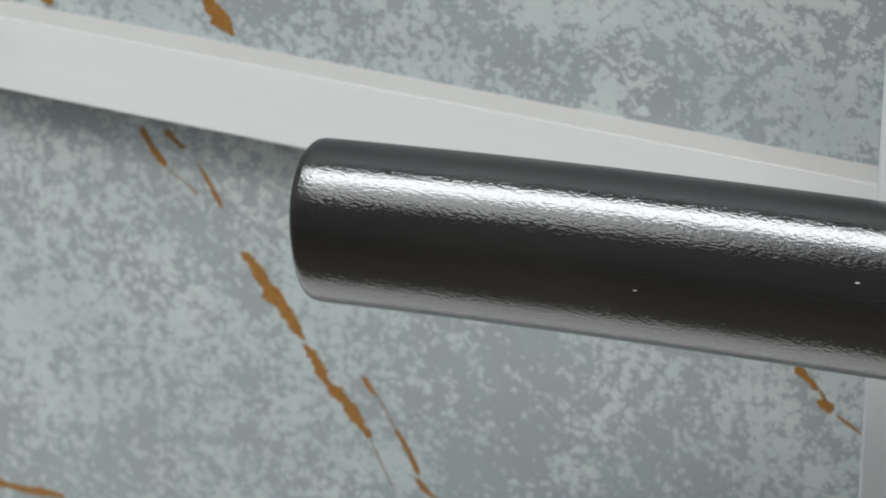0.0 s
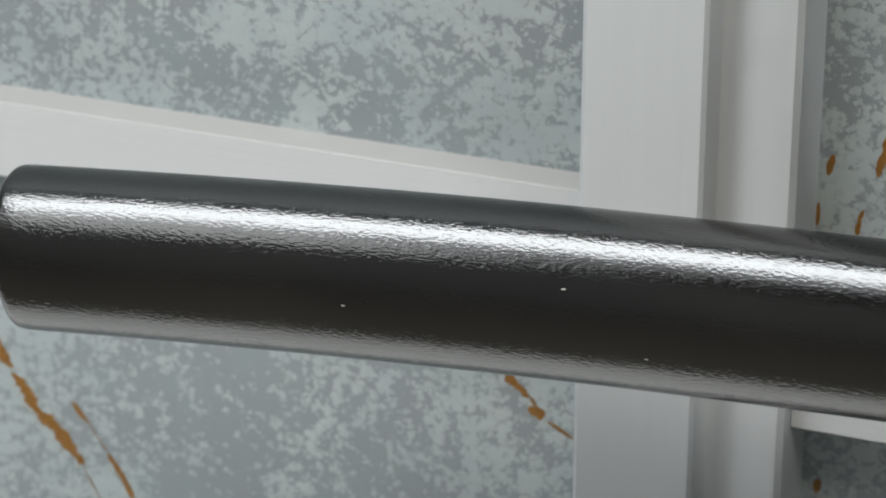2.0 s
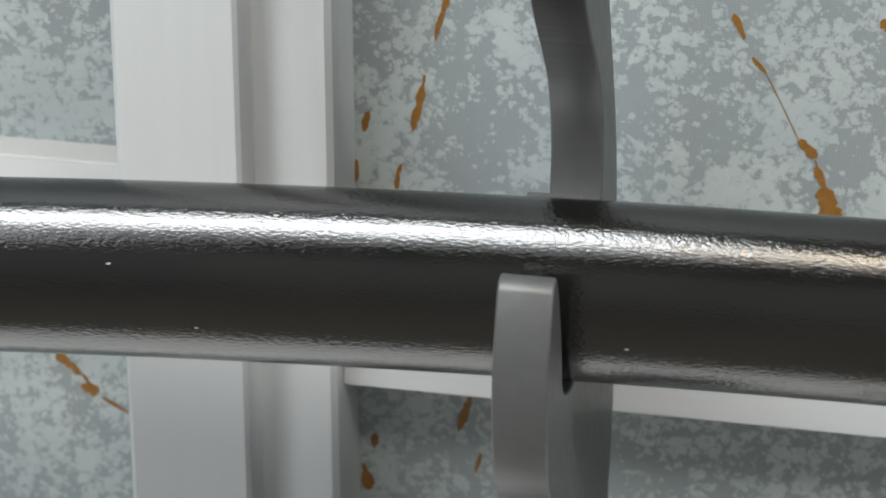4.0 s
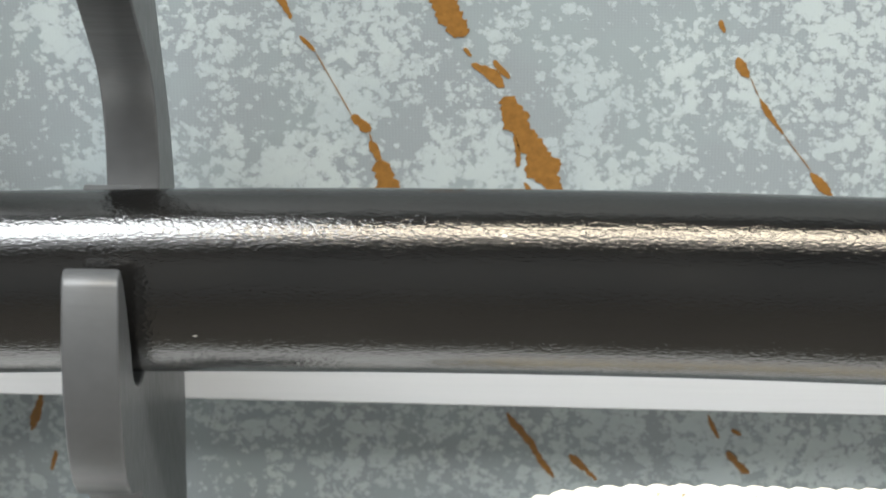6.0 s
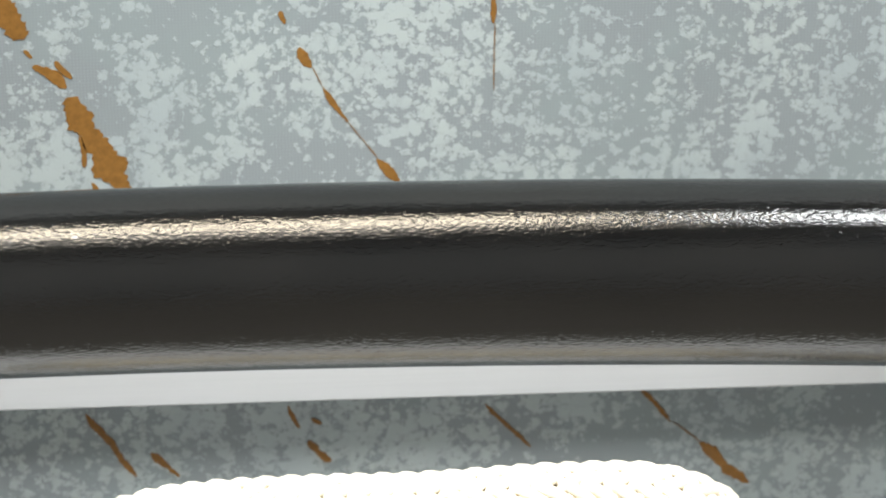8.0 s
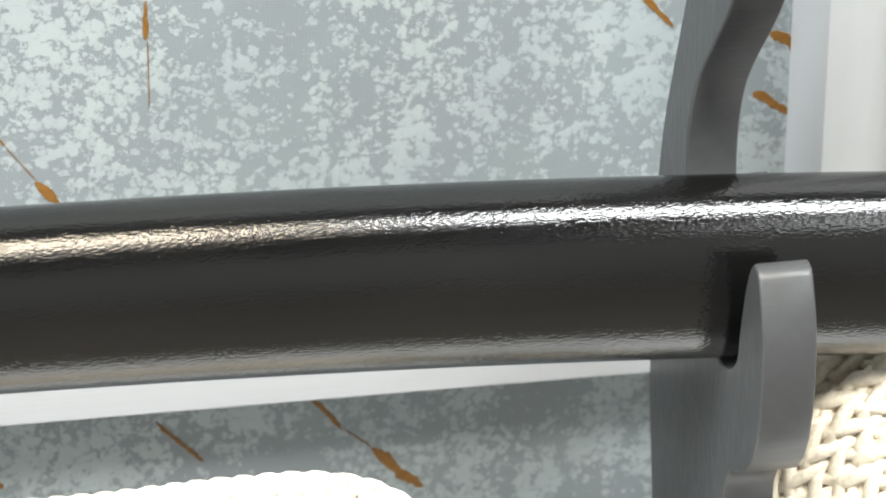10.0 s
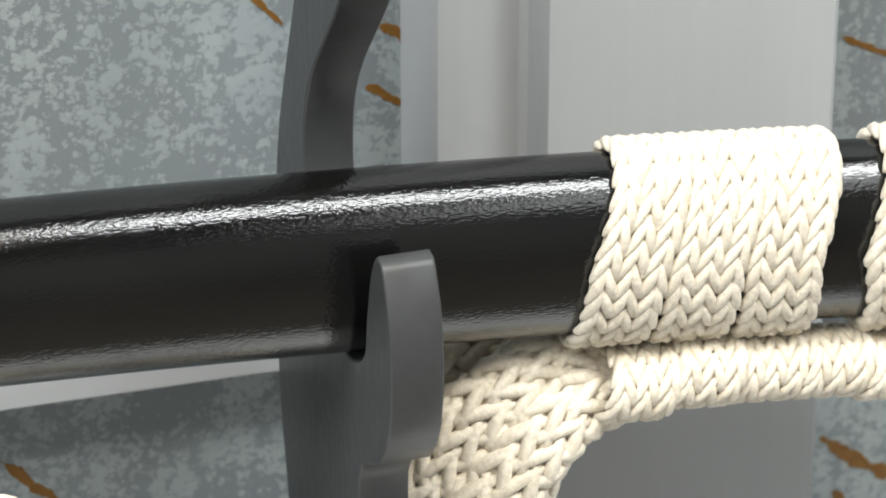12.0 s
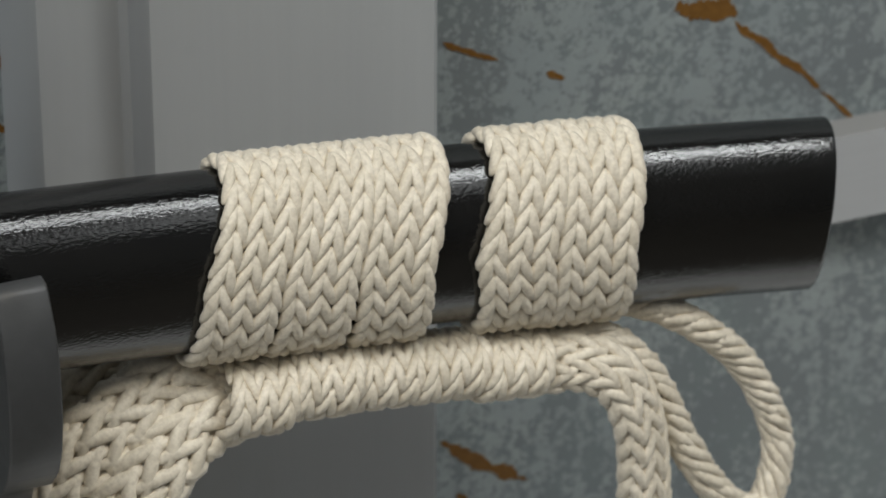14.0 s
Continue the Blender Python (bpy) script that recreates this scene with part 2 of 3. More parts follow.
def rail(x0, x1, z0, z1, front, drop, label):
    """A level trim: a flat front with softened edges, its far end lower by drop."""
    back = WALL_Y
    o = [(back, z0), (front + 0.0004, z0), (front, z0 + 0.0004), (front, z1 - 0.0003), (front + 0.0003, z1), (back, z1)]
    me = prism("trim", o, x0, x1, "x", PAINT_LONG)
    # upward faces take the darkened grey, toning down the light from above
    me.materials.append(SHADED_TOP)
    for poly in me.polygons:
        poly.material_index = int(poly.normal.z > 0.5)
    for v in me.vertices:
        v.co.z -= drop * (v.co.x - x0) / (x1 - x0)
    return tagged(new("trim", me), label, "wall trim", "level trims", "structure")


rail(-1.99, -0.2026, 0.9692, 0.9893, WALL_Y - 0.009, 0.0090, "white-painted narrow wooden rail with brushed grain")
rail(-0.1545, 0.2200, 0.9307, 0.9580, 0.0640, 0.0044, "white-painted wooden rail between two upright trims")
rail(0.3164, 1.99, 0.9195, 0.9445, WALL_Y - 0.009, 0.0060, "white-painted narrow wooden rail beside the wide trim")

# ---- the scabbard ----
X0, X1 = -0.3147, 0.3892


def axis_z(x):
    return 0.9958 - 0.0084 * x - 0.170 * x * x


def girth(x):
    """Half height and half depth of the scabbard at x."""
    f = (x - X0) / (X1 - X0)
    return 0.01865 + 0.0024 * f, 0.0147 - 0.0025 * f


def axis_frame(x):
    slope = -0.0084 - 0.34 * x
    along = np.array([1, 0, slope]) / math.hypot(1, slope)
    up = np.array([-along[2], 0, along[0]])
    return np.array([x, 0, axis_z(x)]), along, np.array([0, -1, 0]), up


def scabbard():
    thing = tagged(new("scabbard"), "black lacquered curved sword scabbard resting edge up in two hooks", "scabbard")
    xs = list(np.linspace(X0 + 0.002, X1 - 0.0012, 150))
    rings = [(X0, 0.94), (X0 + 0.0002, 0.97), (X0 + 0.0008, 0.99)] + [(x, 1.0) for x in xs] + [(X1 - 0.0006, 0.998), (X1 - 0.0002, 0.985), (X1, 0.965)]
    n, verts, faces = 56, [], []
    for x, k in rings:
        c, along, front, up = axis_frame(x)
        h, d = girth(x)
        for i in range(n):
            a = 2 * math.pi * i / n
            ca, sa = math.cos(a), math.sin(a)
            e = 2 / 2.15
            out = d * k * math.copysign(abs(ca) ** e, ca)
            # the mouth is cut a little aslant
            verts.append(c - along * (0.25 * out + 0.03 * h * sa) * max(0.0, (x - 0.36) / (X1 - 0.36)) + front * out + up * h * k * math.copysign(abs(sa) ** e, sa))
    for r in range(len(rings) - 1):
        for i in range(n):
            faces.append([r * n + i, r * n + (i + 1) % n, (r + 1) * n + (i + 1) % n, (r + 1) * n + i])
    faces += [list(range(n)), list(range((len(rings) - 1) * n, len(rings) * n))]
    body = mesh_of("body", verts, faces, LACQUER, True)
    body.set_sharp_from_angle(angle=radians(40))
    part("body", body, thing)
    # small pale chips in the lacquer
    for x, turn, w, t in ((0.1764, 55, 0.0005, 0.0016), (-0.1862, 23, 0.0012, 0.0005), (-0.2344, -1, 0.0012, 0.0004)):
        c, along, front, up = axis_frame(x)
        h, d = girth(x)
        a, e = radians(turn), 2 / 2.15
        ca, sa = math.cos(a), math.sin(a)
        p = c + front * d * math.copysign(abs(ca) ** e, ca) + up * h * math.copysign(abs(sa) ** e, sa)
        n = front * ca / d + up * sa / h
        n = n / np.linalg.norm(n)
        q = np.cross(n, along)
        rim = [p + along * w / 2 * math.cos(b) * random.uniform(0.7, 1.1) + q * t / 2 * math.sin(b) * random.uniform(0.7, 1.1) for b in np.linspace(0, 2 * math.pi, 9, endpoint=False)]
        verts = [v + n * 0.00008 for v in rim] + [v - n * 0.0002 for v in rim]
        part("chip", mesh_of("chip", verts, [list(range(9)), list(range(9, 18))] + [[i, (i + 1) % 9, 9 + (i + 1) % 9, 9 + i] for i in range(9)], CHIPPED), thing, "pale chip in the black lacquer")
    # the slot of the mouth, sunk into the thick end
    c, along, front, up = axis_frame(X1)
    o = [c + along * 0.0004 + front * 0.0045 * math.cos(a) + up * 0.0130 * math.sin(a) for a in np.linspace(0, 2 * math.pi, 24, endpoint=False)]
    o += [p - along * 0.002 for p in o]
    part("mouth", mesh_of("mouth", o, [list(range(24)), list(range(24, 48))] + [[i, (i + 1) % 24, 24 + (i + 1) % 24, 24 + i] for i in range(24)], SATIN), thing, "dark slot of the scabbard mouth")
    return thing


scabbard()

# ---- the two hooks that carry it ----


def hook(x0, x1, z, tip, back, front):
    """A flat curved holder: tall back, seat under the scabbard and a rounded horn in front."""
    thing = tagged(new("sword_hook"), "satin black curved holder standing on the white ledge", "sword holder", "pair of sword holders")
    outer = [(0.036, 0.118), (0.024, 0.092), (0.046, 0.040), (0.060, 0.004), (0.0632, -0.030), (0.0632, -0.062), (0.058, -0.085), (0.050, -0.140), (0.046, -0.220), (0.045, LEDGE + 0.0105 - z),
             (0.0, LEDGE + 0.0105 - z), (-0.006, -0.220), (-0.009, -0.130), (-0.010, -0.075), (-0.010, -0.047), (-0.016, -0.0405), (-0.026, -0.0350), (-0.0335, -0.026), (-0.0365, -0.012), (-0.0355, 0.002), (-0.0305, 0.0125 + tip)]
    inner = [(-0.0292, 0.0140 + tip), (-0.0255, 0.0138 + tip), (-0.0215, 0.008), (-0.0180, -0.004), (-0.0160, -0.0135), (-0.0085, -0.0196), (0.0, -0.0208), (0.0085, -0.0198),
             (0.0180, -0.0150), (0.0310, -0.006), (0.0380, 0.008), (0.0330, 0.030), (0.0080, 0.060), (-0.004, 0.085), (0.002, 0.110), (0.018, 0.122)]
    a, _ = spline(outer, 110)
    b, _ = spline(inner, 80)
    ease = lambda y, h: 1.0 if h > 0.02 else min(1.0, max(0.0, (y + 0.005) / 0.035))
    o = [(y - back * ease(y, h) + (y * (front - 1) if y < -0.005 and h < 0.02 else 0), z + h) for y, h in list(a) + list(b)]
    part("arm", prism("arm", o, x0, x1, "x", SATIN, 0.0006, True), thing)
    part("liner", box_mesh("liner", (x0, 0.0035, z + 0.0145), (x1, 0.0072, z + 0.0183), SATIN, 0.0003), thing, "thin dark lip over the scabbard")
    part("foot", box_mesh("foot", (x0 - 0.012, -0.050, LEDGE), (x1 + 0.012, 0.058, LEDGE + 0.012), SATIN, 0.002), thing)
    return thing


LEDGE = 0.68
tagged(new("trim", box_mesh("trim", (-1.99, -0.150, LEDGE - 0.03), (1.99, 0.0775, LEDGE), GLOSS_WHITE, 0.003)),
       "white-painted wooden ledge along the wall below the rails", "ledge", "", "structure")
hook(-0.1035, -0.0922, 0.9950, 0.0025, 0.0, 1.0)
hook(0.1834, 0.1948, 0.9880, 0.0, 0.008, 0.95)

# ---- the braided cord ----


def stitches(surface, length, width, columns, pitch, lean, start=0.0, closed_edges=False):
    """Plump stitches leaning to and fro in columns over a surface(u, s, n); a negative lean twists them all one way."""
    verts, faces = [], []
    rows = max(1, int(round(length / pitch)))
    step = length / rows
    cw = width / columns
    L, B = step * 2.05, cw * 0.95
    ts = np.sin(np.linspace(-1, 1, 9) * math.pi / 2)
    for c in range(columns):
        sign = 1 if c % 2 == 0 or lean < 0 else -1
        for r in range(rows):
            s0 = start + (r + 0.5) * step + random.uniform(-0.06, 0.06) * step
            u0 = -width / 2 + (c + 0.5) * cw + random.uniform(-0.05, 0.05) * cw
            tilt = sign * lean * random.uniform(0.85, 1.15) * (0.62 if closed_edges and c in (0, columns - 1) else 1.0)
            base = len(verts)
            for j, q in enumerate(ts):
                k = max(0.08, 1 - abs(q) ** 4.0) ** 0.5
                for i in range(8):
                    a = 2 * math.pi * i / 8
                    lx, ly = q * L / 2, math.cos(a) * B / 2 * k
                    ln = math.sin(a) * B * 0.48 * k + B * 0.34 * (1 - q * q) + 0.12 * B * q
                    u = u0 + lx * math.sin(tilt) + ly * math.cos(tilt)
                    s = s0 + lx * math.cos(tilt) - ly * math.sin(tilt)
                    verts.append(surface(u, s, ln))
            m = len(ts)
            for j in range(m - 1):
                for i in range(8):
                    faces.append([base + j * 8 + i, base + j * 8 + (i + 1) % 8, base + (j + 1) * 8 + (i + 1) % 8, base + (j + 1) * 8 + i])
            faces += [[base + i for i in range(8)], [base + (m - 1) * 8 + i for i in range(8)]]
    return verts, faces


def stitched_mesh(name, groups):
    verts, faces = [], []
    for v, f in groups:
        n = len(verts)
        verts += v
        faces += [[i + n for i in q] for q in f]
    return mesh_of(name, verts, faces, COTTON, True)


def oval_length(h, d):
    return math.pi * (3 * (h + d) - math.sqrt((3 * h + d) * (h + 3 * d)))


def turn_round(place, along, front, up, h, d, width, columns, pitch, lean=0.33, skew=0.0, low=0.0):
    """One turn of flat cord round an oval core."""
    table = np.linspace(0, 2 * math.pi, 241)
    pts = np.stack([np.cos(table) * d, np.sin(table) * h], 1)
    run = np.concatenate([[0], np.cumsum(np.linalg.norm(np.diff(pts, axis=0), axis=1))])
    total = run[-1]

    def slant(a):
        q = 2 * a / math.pi
        return skew * math.sin(a) if q < 1 else skew if q < 2 else skew * (3 - q) - low * (q - 2) if q < 3 else low * math.sin(a)

    def surface(u, s, n):
        a = np.interp(s % total, run, table)
        nx, nz = math.cos(a) / d, math.sin(a) / h
        k = math.hypot(nx, nz)
        return place + along * (u + slant(a)) + front * (math.cos(a) * d + n * nx / k) + up * (math.sin(a) * h + n * nz / k)
    groups = [stitches(surface, total, width, columns, pitch, lean, closed_edges=True)]
    verts, faces, m = [], [], 40
    for u in (-width / 2 * 0.96, width / 2 * 0.96):
        for i in range(m):
            verts.append(surface(u, total * i / m, -0.0009))
    for i in range(m):
        faces.append([i, (i + 1) % m, m + (i + 1) % m, m + i])
    groups.append((verts, faces))
    return groups


def braid_along(points, width, thick, columns, pitch, across, lean=0.5):
    """A flat braid that follows a path; across: the way its width lies, turning evenly along the path."""
    count = 160
    p, total = spline(points, count)
    run = np.linspace(0, total, count)
    tangent = np.gradient(p, axis=0)
    tangent /= np.linalg.norm(tangent, axis=1)[:, None]
    w, _ = spline(across, count)
    w = w - (w * tangent).sum(1)[:, None] * tangent
    w /= np.linalg.norm(w, axis=1)[:, None]
    nrm = np.cross(w, tangent)

    def at(table, s):
        return np.array([np.interp(s, run, table[:, k]) for k in range(3)])

    table = np.linspace(-math.pi, math.pi, 121)
    oval = np.stack([np.cos(table) * thick / 2, np.sin(table) * width / 2], 1)
    arc = np.concatenate([[0], np.cumsum(np.linalg.norm(np.diff(oval, axis=0), axis=1))])
    girth_ = arc[-1]

    def surface(u, s, n):
        a = np.interp((u + girth_ / 2) % girth_, arc, table)
        nx, nw = math.cos(a) / thick, math.sin(a) / width
        k = math.hypot(nx, nw)
        return at(p, s) + at(w, s) * (math.sin(a) * width / 2 + n * nw / k) + at(nrm, s) * (math.cos(a) * thick / 2 + n * nx / k)
    groups = [stitches(surface, total, girth_, columns, pitch * girth_ / columns, lean)]
    verts, faces, m = [], [], 12
    for j in range(0, count, 4):
        for i in range(m):
            a = 2 * math.pi * i / m
            verts.append(p[j] + w[j] * math.cos(a) * width * 0.49 + nrm[j] * math.sin(a) * thick * 0.485)
    rings = len(range(0, count, 4))
    for j in range(rings - 1):
        for i in range(m):
            faces.append([j * m + i, j * m + (i + 1) % m, (j + 1) * m + (i + 1) % m, (j + 1) * m + i])
    faces += [list(range(m)), list(range((rings - 1) * m, rings * m))]
    groups.append((verts, faces))
    return groups


def cord():
    thing = tagged(new("braided_cord"), "cream braided cotton cord wrapped and knotted round the scabbard", "cord")
    edges = [(0.2325, 0.2500), (0.2500, 0.2675), (0.2675, 0.2855), (0.2955, 0.3143), (0.3143, 0.3345)]
    slants = [(0.0066, 0.0), (0.0060, -0.0012), (0.0047, -0.0028), (0.0050, -0.0058), (0.0022, -0.0038)]
    for (a, b), (skew, low) in zip(edges, slants):
        a, b = a + 0.0010, b + 0.0007
        c, along, front, up = axis_frame((a + b) / 2)
        h, d = girth((a + b) / 2)
        part("wrap_turn", stitched_mesh("wrap_turn", turn_round(c, along, front, up, h + 0.0013, d + 0.0013, (b - a) * 1.0, 6, 0.0051, 0.41, skew=skew, low=low)), thing)
    # the smaller bound bundle under the scabbard
    k = 5
    for i in range(k):
        f = (i + 0.5) / k
        x = 0.2408 + 0.0765 * f
        _, along, front, up = axis_frame(x)
        place = np.array([x - 0.0015, -0.0035 - 0.001 * math.sin(9 * f), 0.9516 - 0.0078 * f * f - 0.0006 * math.sin(14 * f)])
        part("bundle_turn", stitched_mesh("bundle_turn", turn_round(place, along, front, up, 0.0069 - 0.0012 * f, 0.0078, 0.0155, 6, 0.0050, 0.44, skew=0.0016, low=0.0016)), thing)
    strands = [
        ([(0.248, 0.0120, 0.9513), (0.2340, 0.0130, 0.9533), (0.2210, 0.0140, 0.9533), (0.2090, 0.0150, 0.9488), (0.2010, 0.0160, 0.9378), (0.1965, 0.0160, 0.9218), (0.195, 0.0160, 0.8788)], 0.0130, 0.0060, 10, 2.2, 0.48,
         [(0, 0.5, 1), (-0.3, 0.4, 0.9), (-0.8, 0.3, 0.5), (-1, 0, 0.1)]),
        ([(0.246, 0.0040, 0.9515), (0.2340, 0.0010, 0.9530), (0.2220, -0.0010, 0.9505), (0.2110, -0.0010, 0.9430), (0.2035, 0.0000, 0.9320), (0.1990, 0.0020, 0.9170), (0.196, 0.0030, 0.8760)], 0.0170, 0.0066, 12, 2.2, 0.48,
         [(0, 0.5, 1), (-0.3, 0.4, 0.9), (-0.8, 0.3, 0.6), (-1, 0, 0.1)]),
        ([(0.246, 0.0010, 0.9480), (0.2345, -0.0040, 0.9475), (0.2250, -0.0070, 0.9420), (0.2165, -0.0080, 0.9330), (0.2105, -0.0080, 0.9210), (0.208, -0.0060, 0.8810)], 0.0140, 0.0062, 10, 2.3, 0.44,
         [(0, 0.5, 1), (-0.5, 0.4, 0.8), (-0.9, 0.2, 0.4), (-1, 0, 0.1)]),
        ([(0.246, 0.0020, 0.9440), (0.2365, -0.0010, 0.9425), (0.2290, -0.0030, 0.9360), (0.2240, -0.0040, 0.9260), (0.2215, -0.0040, 0.9100), (0.221, -0.0040, 0.8810)], 0.0075, 0.0055, 7, 3.2, -0.40,
         [(0, 0.5, 1), (-0.6, 0.4, 0.6), (-1, 0.1, 0.2)]),
        ([(0.310, -0.005, 0.9440), (0.3240, -0.007, 0.9440), (0.3330, -0.009, 0.9395), (0.3385, -0.010, 0.9290), (0.3410, -0.010, 0.9140), (0.3420, -0.010, 0.882)], 0.0110, 0.0055, 10, 2.3, 0.40,
         [(0, 0.5, 1), (0.7, 0.3, 0.6), (1, 0, 0.1), (1, 0, 0)]),
        ([(0.318, -0.002, 0.9475), (0.3325, -0.002, 0.9455), (0.3420, -0.003, 0.9380), (0.3480, -0.005, 0.9275), (0.3530, -0.007, 0.9150), (0.3625, -0.009, 0.8995), (0.3715, -0.010, 0.8945),
          (0.3770, -0.008, 0.9020), (0.3775, -0.006, 0.9140), (0.3695, -0.004, 0.9310), (0.3565, -0.003, 0.9440), (0.3425, 0.000, 0.9515), (0.325, 0.002, 0.954)], 0.0050, 0.0044, 6, 3.4, -0.44,
         [(1, 0.4, 0), (1, -0.4, 0), (0, -1, 0.2), (0, -1, 0), (0.5, -1, 0)]),
        ([(0.190, -0.004, 0.880), (0.162, -0.006, 0.872), (0.138, -0.010, 0.892), (0.1225, -0.012, 0.9184), (0.1130, -0.013, 0.9364), (0.1000, -0.013, 0.9446), (0.0800, -0.013, 0.9462), (0.0500, -0.013, 0.9454),
          (0.0170, -0.013, 0.9458), (-0.0050, -0.013, 0.9439), (-0.0180, -0.012, 0.9369), (-0.026, -0.011, 0.9224), (-0.030, -0.010, 0.895)], 0.0150, 0.0085, 14, 1.8, 0.50,
         [(-1, 0.1, 0), (-0.6, 0.2, 0.8), (0, 0.3, 1), (0, 0.3, 1), (1, 0.1, 0.2)]),
    ]
    for pts, width, thick, cols, pitch, lean, across in strands:
        part("hanging_strand", stitched_mesh("hanging_strand", braid_along(pts, width, thick, cols, pitch, across, lean)), thing)
    return thing


cord()

# ---- ochre veins printed on the wallpaper ----


def gold_vein(xa, za, xb, zb, width):
    """A ragged flake from a to b, thickest in the middle, lying on the wallpaper."""
    a, b = Vector((xa, 0, za)), Vector((xb, 0, zb))
    along = b - a
    side = Vector((-along.z, 0, along.x)).normalized()
    n = max(8, int(along.length / 0.0004))
    seed = xa * 931.7 + za * 517.3
    left, right = [], []
    for i in range(n + 1):
        f = i / n
        body = (max(0.0, 1 - abs(2 * f - 1) ** 3.5)) ** 0.6 + 0.06
        w = width * 0.5 * body * (0.85 + 0.7 * noise.noise((f * along.length * 210 + seed, 3.1, 0)))
        drift = min(width * 0.55, 0.0011) * noise.noise((f * along.length * 120, seed, 7.7))
        w = max(w, width * 0.06)
        jl, jr = (0.20 * width * noise.noise((f * along.length * 1300, seed, k)) for k in (1.5, 9.5))
        c = a + along * f + side * drift
        left.append(c + side * (w + jl))
        right.append(c - side * (w + jr))
    y = WALL_Y - 0.0002
    verts = [(p.x, y, p.z) for p in left + right] + [(p.x, WALL_Y + 0.0004, p.z) for p in left + right]
    m, k = n + 1, 2 * (n + 1)
    faces = [[i, i + 1, m + i + 1, m + i] for i in range(n)] + [[k + i, k + i + 1, k + m + i + 1, k + m + i] for i in range(n)]
    faces += [[0, m, k + m, k], [n, m + n, k + m + n, k + n]]
    faces += [[i, i + 1, k + i + 1, k + i] for i in range(n)] + [[m + i, m + i + 1, k + m + i + 1, k + m + i] for i in range(n)]
    ob = part("vein", mesh_of("vein", verts, faces, GOLD), wall)
    return ob


gold_vein(-0.3817, 0.9931, -0.3751, 0.9830, 0.0041)
gold_vein(-0.3739, 0.9242, -0.3566, 0.9029, 0.0040)
gold_vein(-0.3575, 0.9011, -0.3388, 0.8782, 0.0036)
gold_vein(-0.4012, 0.9536, -0.3939, 0.9440, 0.0020)
gold_vein(-0.3940, 0.9545, -0.3894, 0.9496, 0.0023)
gold_vein(-0.3856, 0.9464, -0.3785, 0.9355, 0.0011)
gold_vein(-0.3407, 0.8959, -0.3363, 0.8907, 0.0012)
gold_vein(-0.3317, 0.8829, -0.3247, 0.8708, 0.0018)
gold_vein(-0.3262, 0.8696, -0.3200, 0.8644, 0.0014)
gold_vein(-0.4560, 0.8373, -0.4290, 0.8386, 0.0024)
gold_vein(-0.2277, 0.9235, -0.2212, 0.9192, 0.0027)
gold_vein(-0.2217, 0.9157, -0.2174, 0.9146, 0.0034)
gold_vein(-0.2166, 0.9133, -0.2101, 0.9097, 0.0008)
gold_vein(-0.4292, 0.9856, -0.4246, 0.9833, 0.0029)
gold_vein(-0.1327, 1.0273, -0.1354, 1.0127, 0.0014)
gold_vein(-0.1377, 1.0041, -0.1411, 0.9901, 0.0018)
gold_vein(-0.1435, 0.9816, -0.1446, 0.9750, 0.0013)
gold_vein(-0.1510, 0.9941, -0.1515, 0.9888, 0.0017)
gold_vein(-0.1539, 0.9817, -0.1541, 0.9760, 0.0011)
gold_vein(-0.1280, 0.9229, -0.1298, 0.9127, 0.0018)
gold_vein(-0.1507, 0.9100, -0.1509, 0.9061, 0.0018)
gold_vein(-0.1535, 0.9016, -0.1526, 0.8944, 0.0025)
gold_vein(-0.1252, 0.9076, -0.1263, 0.9021, 0.0014)
gold_vein(-0.0691, 1.0245, -0.0672, 1.0184, 0.0018)
gold_vein(-0.0652, 1.0143, -0.0619, 1.0104, 0.0010)
gold_vein(-0.0541, 0.9951, -0.0505, 0.9909, 0.0023)
gold_vein(-0.0499, 0.9891, -0.0479, 0.9835, 0.0016)
gold_vein(-0.0482, 0.9839, -0.0463, 0.9754, 0.0047)
gold_vein(-0.0371, 1.0257, -0.0287, 1.0149, 0.0058)
gold_vein(-0.0290, 1.0119, -0.0278, 1.0098, 0.0013)
gold_vein(-0.0272, 1.0083, -0.0206, 1.0023, 0.0028)
gold_vein(-0.0226, 1.0090, -0.0188, 1.0049, 0.0016)
gold_vein(-0.0203, 1.0001, -0.0086, 0.9760, 0.0063)
gold_vein(-0.0180, 0.9908, -0.0173, 0.9828, 0.0014)
gold_vein(-0.0158, 0.9791, -0.0144, 0.9753, 0.0011)
gold_vein(0.0262, 1.0190, 0.0274, 1.0160, 0.0013)
gold_vein(0.0306, 1.0102, 0.0334, 1.0055, 0.0021)
gold_vein(0.0357, 1.0003, 0.0411, 0.9917, 0.0012)
gold_vein(0.0477, 0.9824, 0.0529, 0.9758, 0.0022)
gold_vein(0.0735, 1.0239, 0.0736, 1.0145, 0.0012)
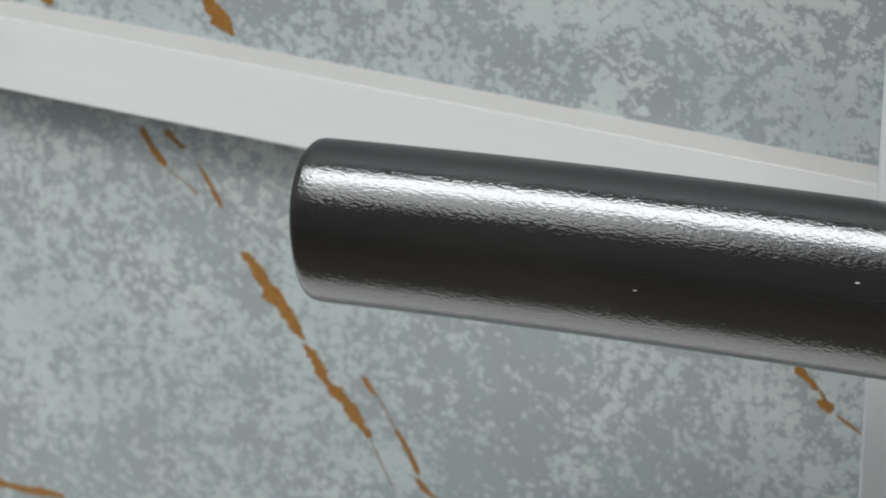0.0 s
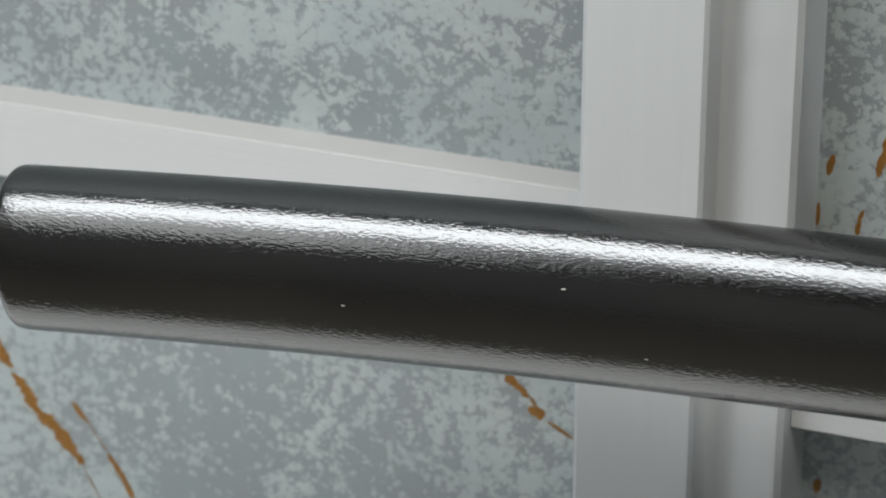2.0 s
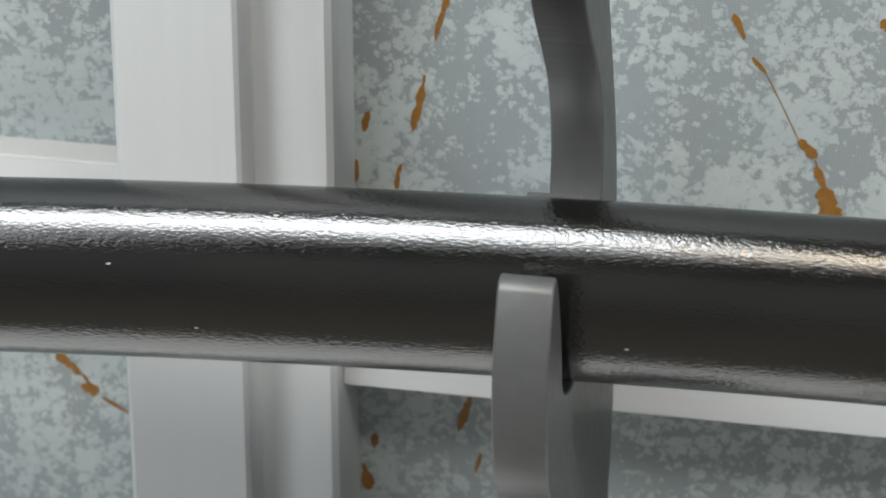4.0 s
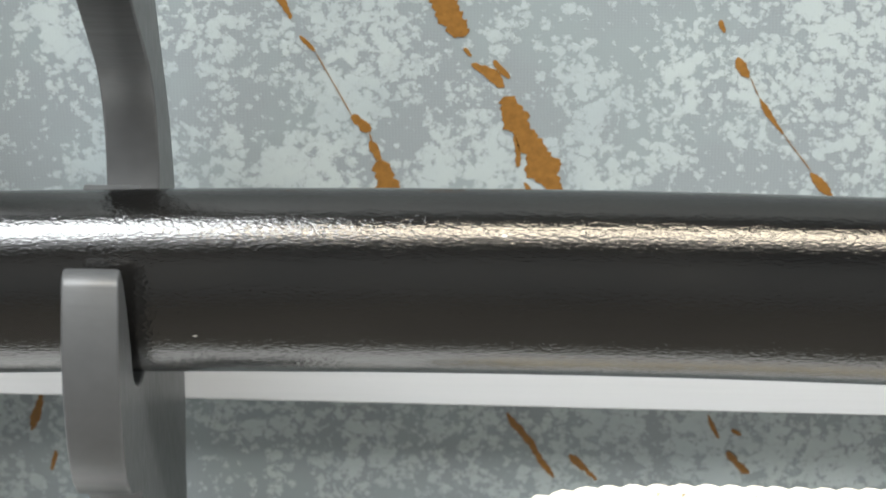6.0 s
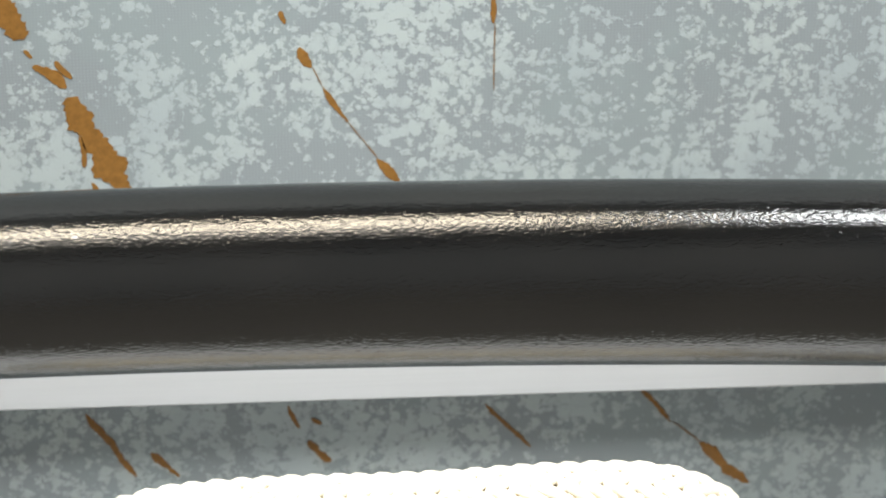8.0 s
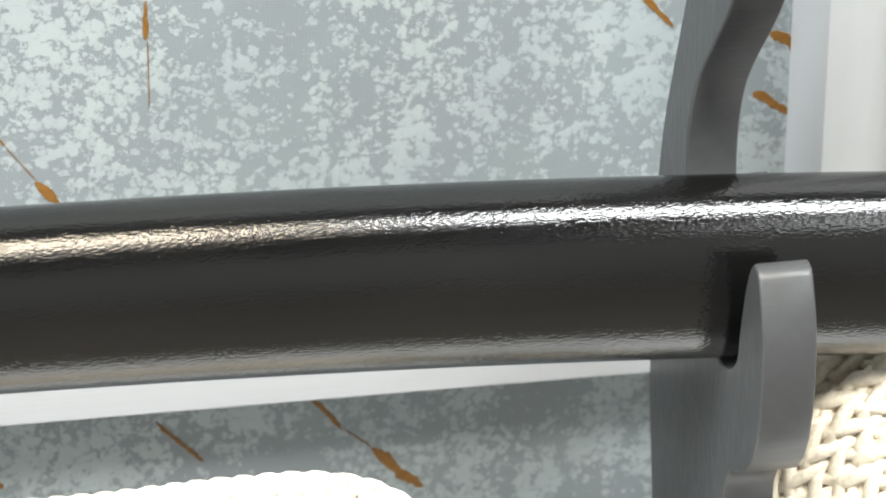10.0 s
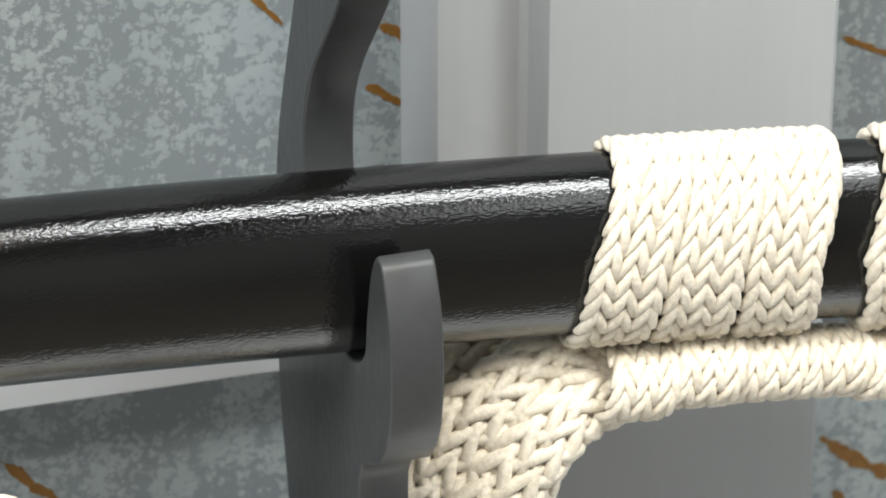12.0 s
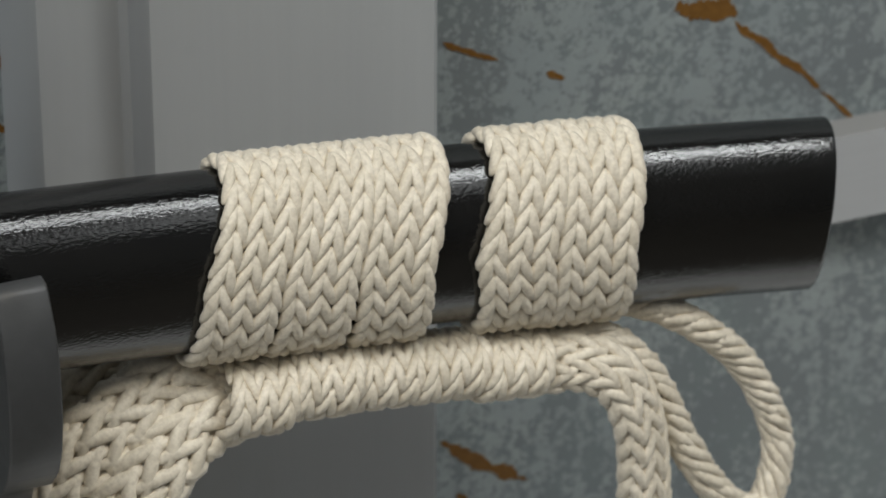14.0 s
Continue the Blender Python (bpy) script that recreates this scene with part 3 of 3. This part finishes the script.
gold_vein(-0.0195, 0.9197, -0.0085, 0.9024, 0.0019)
gold_vein(-0.0052, 0.9086, 0.0009, 0.9016, 0.0017)
gold_vein(0.0268, 0.9195, 0.0291, 0.9132, 0.0012)
gold_vein(0.0312, 0.9100, 0.0364, 0.9040, 0.0023)
gold_vein(0.0318, 0.9158, 0.0343, 0.9144, 0.0011)
gold_vein(0.0724, 0.9179, 0.0829, 0.9058, 0.0012)
gold_vein(0.1832, 1.0169, 0.1919, 1.0078, 0.0016)
gold_vein(0.2150, 1.0046, 0.2253, 0.9982, 0.0030)
gold_vein(0.2116, 0.9898, 0.2215, 0.9829, 0.0022)
gold_vein(0.0335, 1.0054, 0.0356, 1.0006, 0.0002)
gold_vein(0.0413, 0.9915, 0.0476, 0.9826, 0.0002)
gold_vein(-0.0617, 1.0102, -0.0542, 0.9952, 0.0002)
gold_vein(0.0736, 1.0145, 0.0735, 0.9981, 0.0002)
gold_vein(-0.0503, 0.9909, -0.0498, 0.9889, 0.0003)
gold_vein(-0.3936, 0.9436, -0.3855, 0.9377, 0.0002)
gold_vein(-0.3388, 0.8777, -0.3318, 0.8640, 0.0002)
gold_vein(-0.3363, 0.8905, -0.3320, 0.8831, 0.0002)
gold_vein(-0.2209, 0.9192, -0.2193, 0.9165, 0.0007)
gold_vein(0.1161, 0.9111, 0.1227, 0.9053, 0.0003)
gold_vein(0.1083, 0.9201, 0.1161, 0.9111, 0.0012)
gold_vein(0.1227, 0.9053, 0.1345, 0.8931, 0.0027)
gold_vein(0.3295, 0.9858, 0.3444, 0.9785, 0.0015)
gold_vein(0.3575, 0.9728, 0.3625, 0.9704, 0.0015)
gold_vein(0.3297, 0.8750, 0.3535, 0.8574, 0.0036)
gold_vein(0.3342, 0.8585, 0.3408, 0.8518, 0.0026)
gold_vein(0.3925, 0.9842, 0.4100, 0.9795, 0.0062)
gold_vein(0.4093, 0.9769, 0.4350, 0.9546, 0.0022)
gold_vein(0.4348, 0.9534, 0.4506, 0.9392, 0.0011)
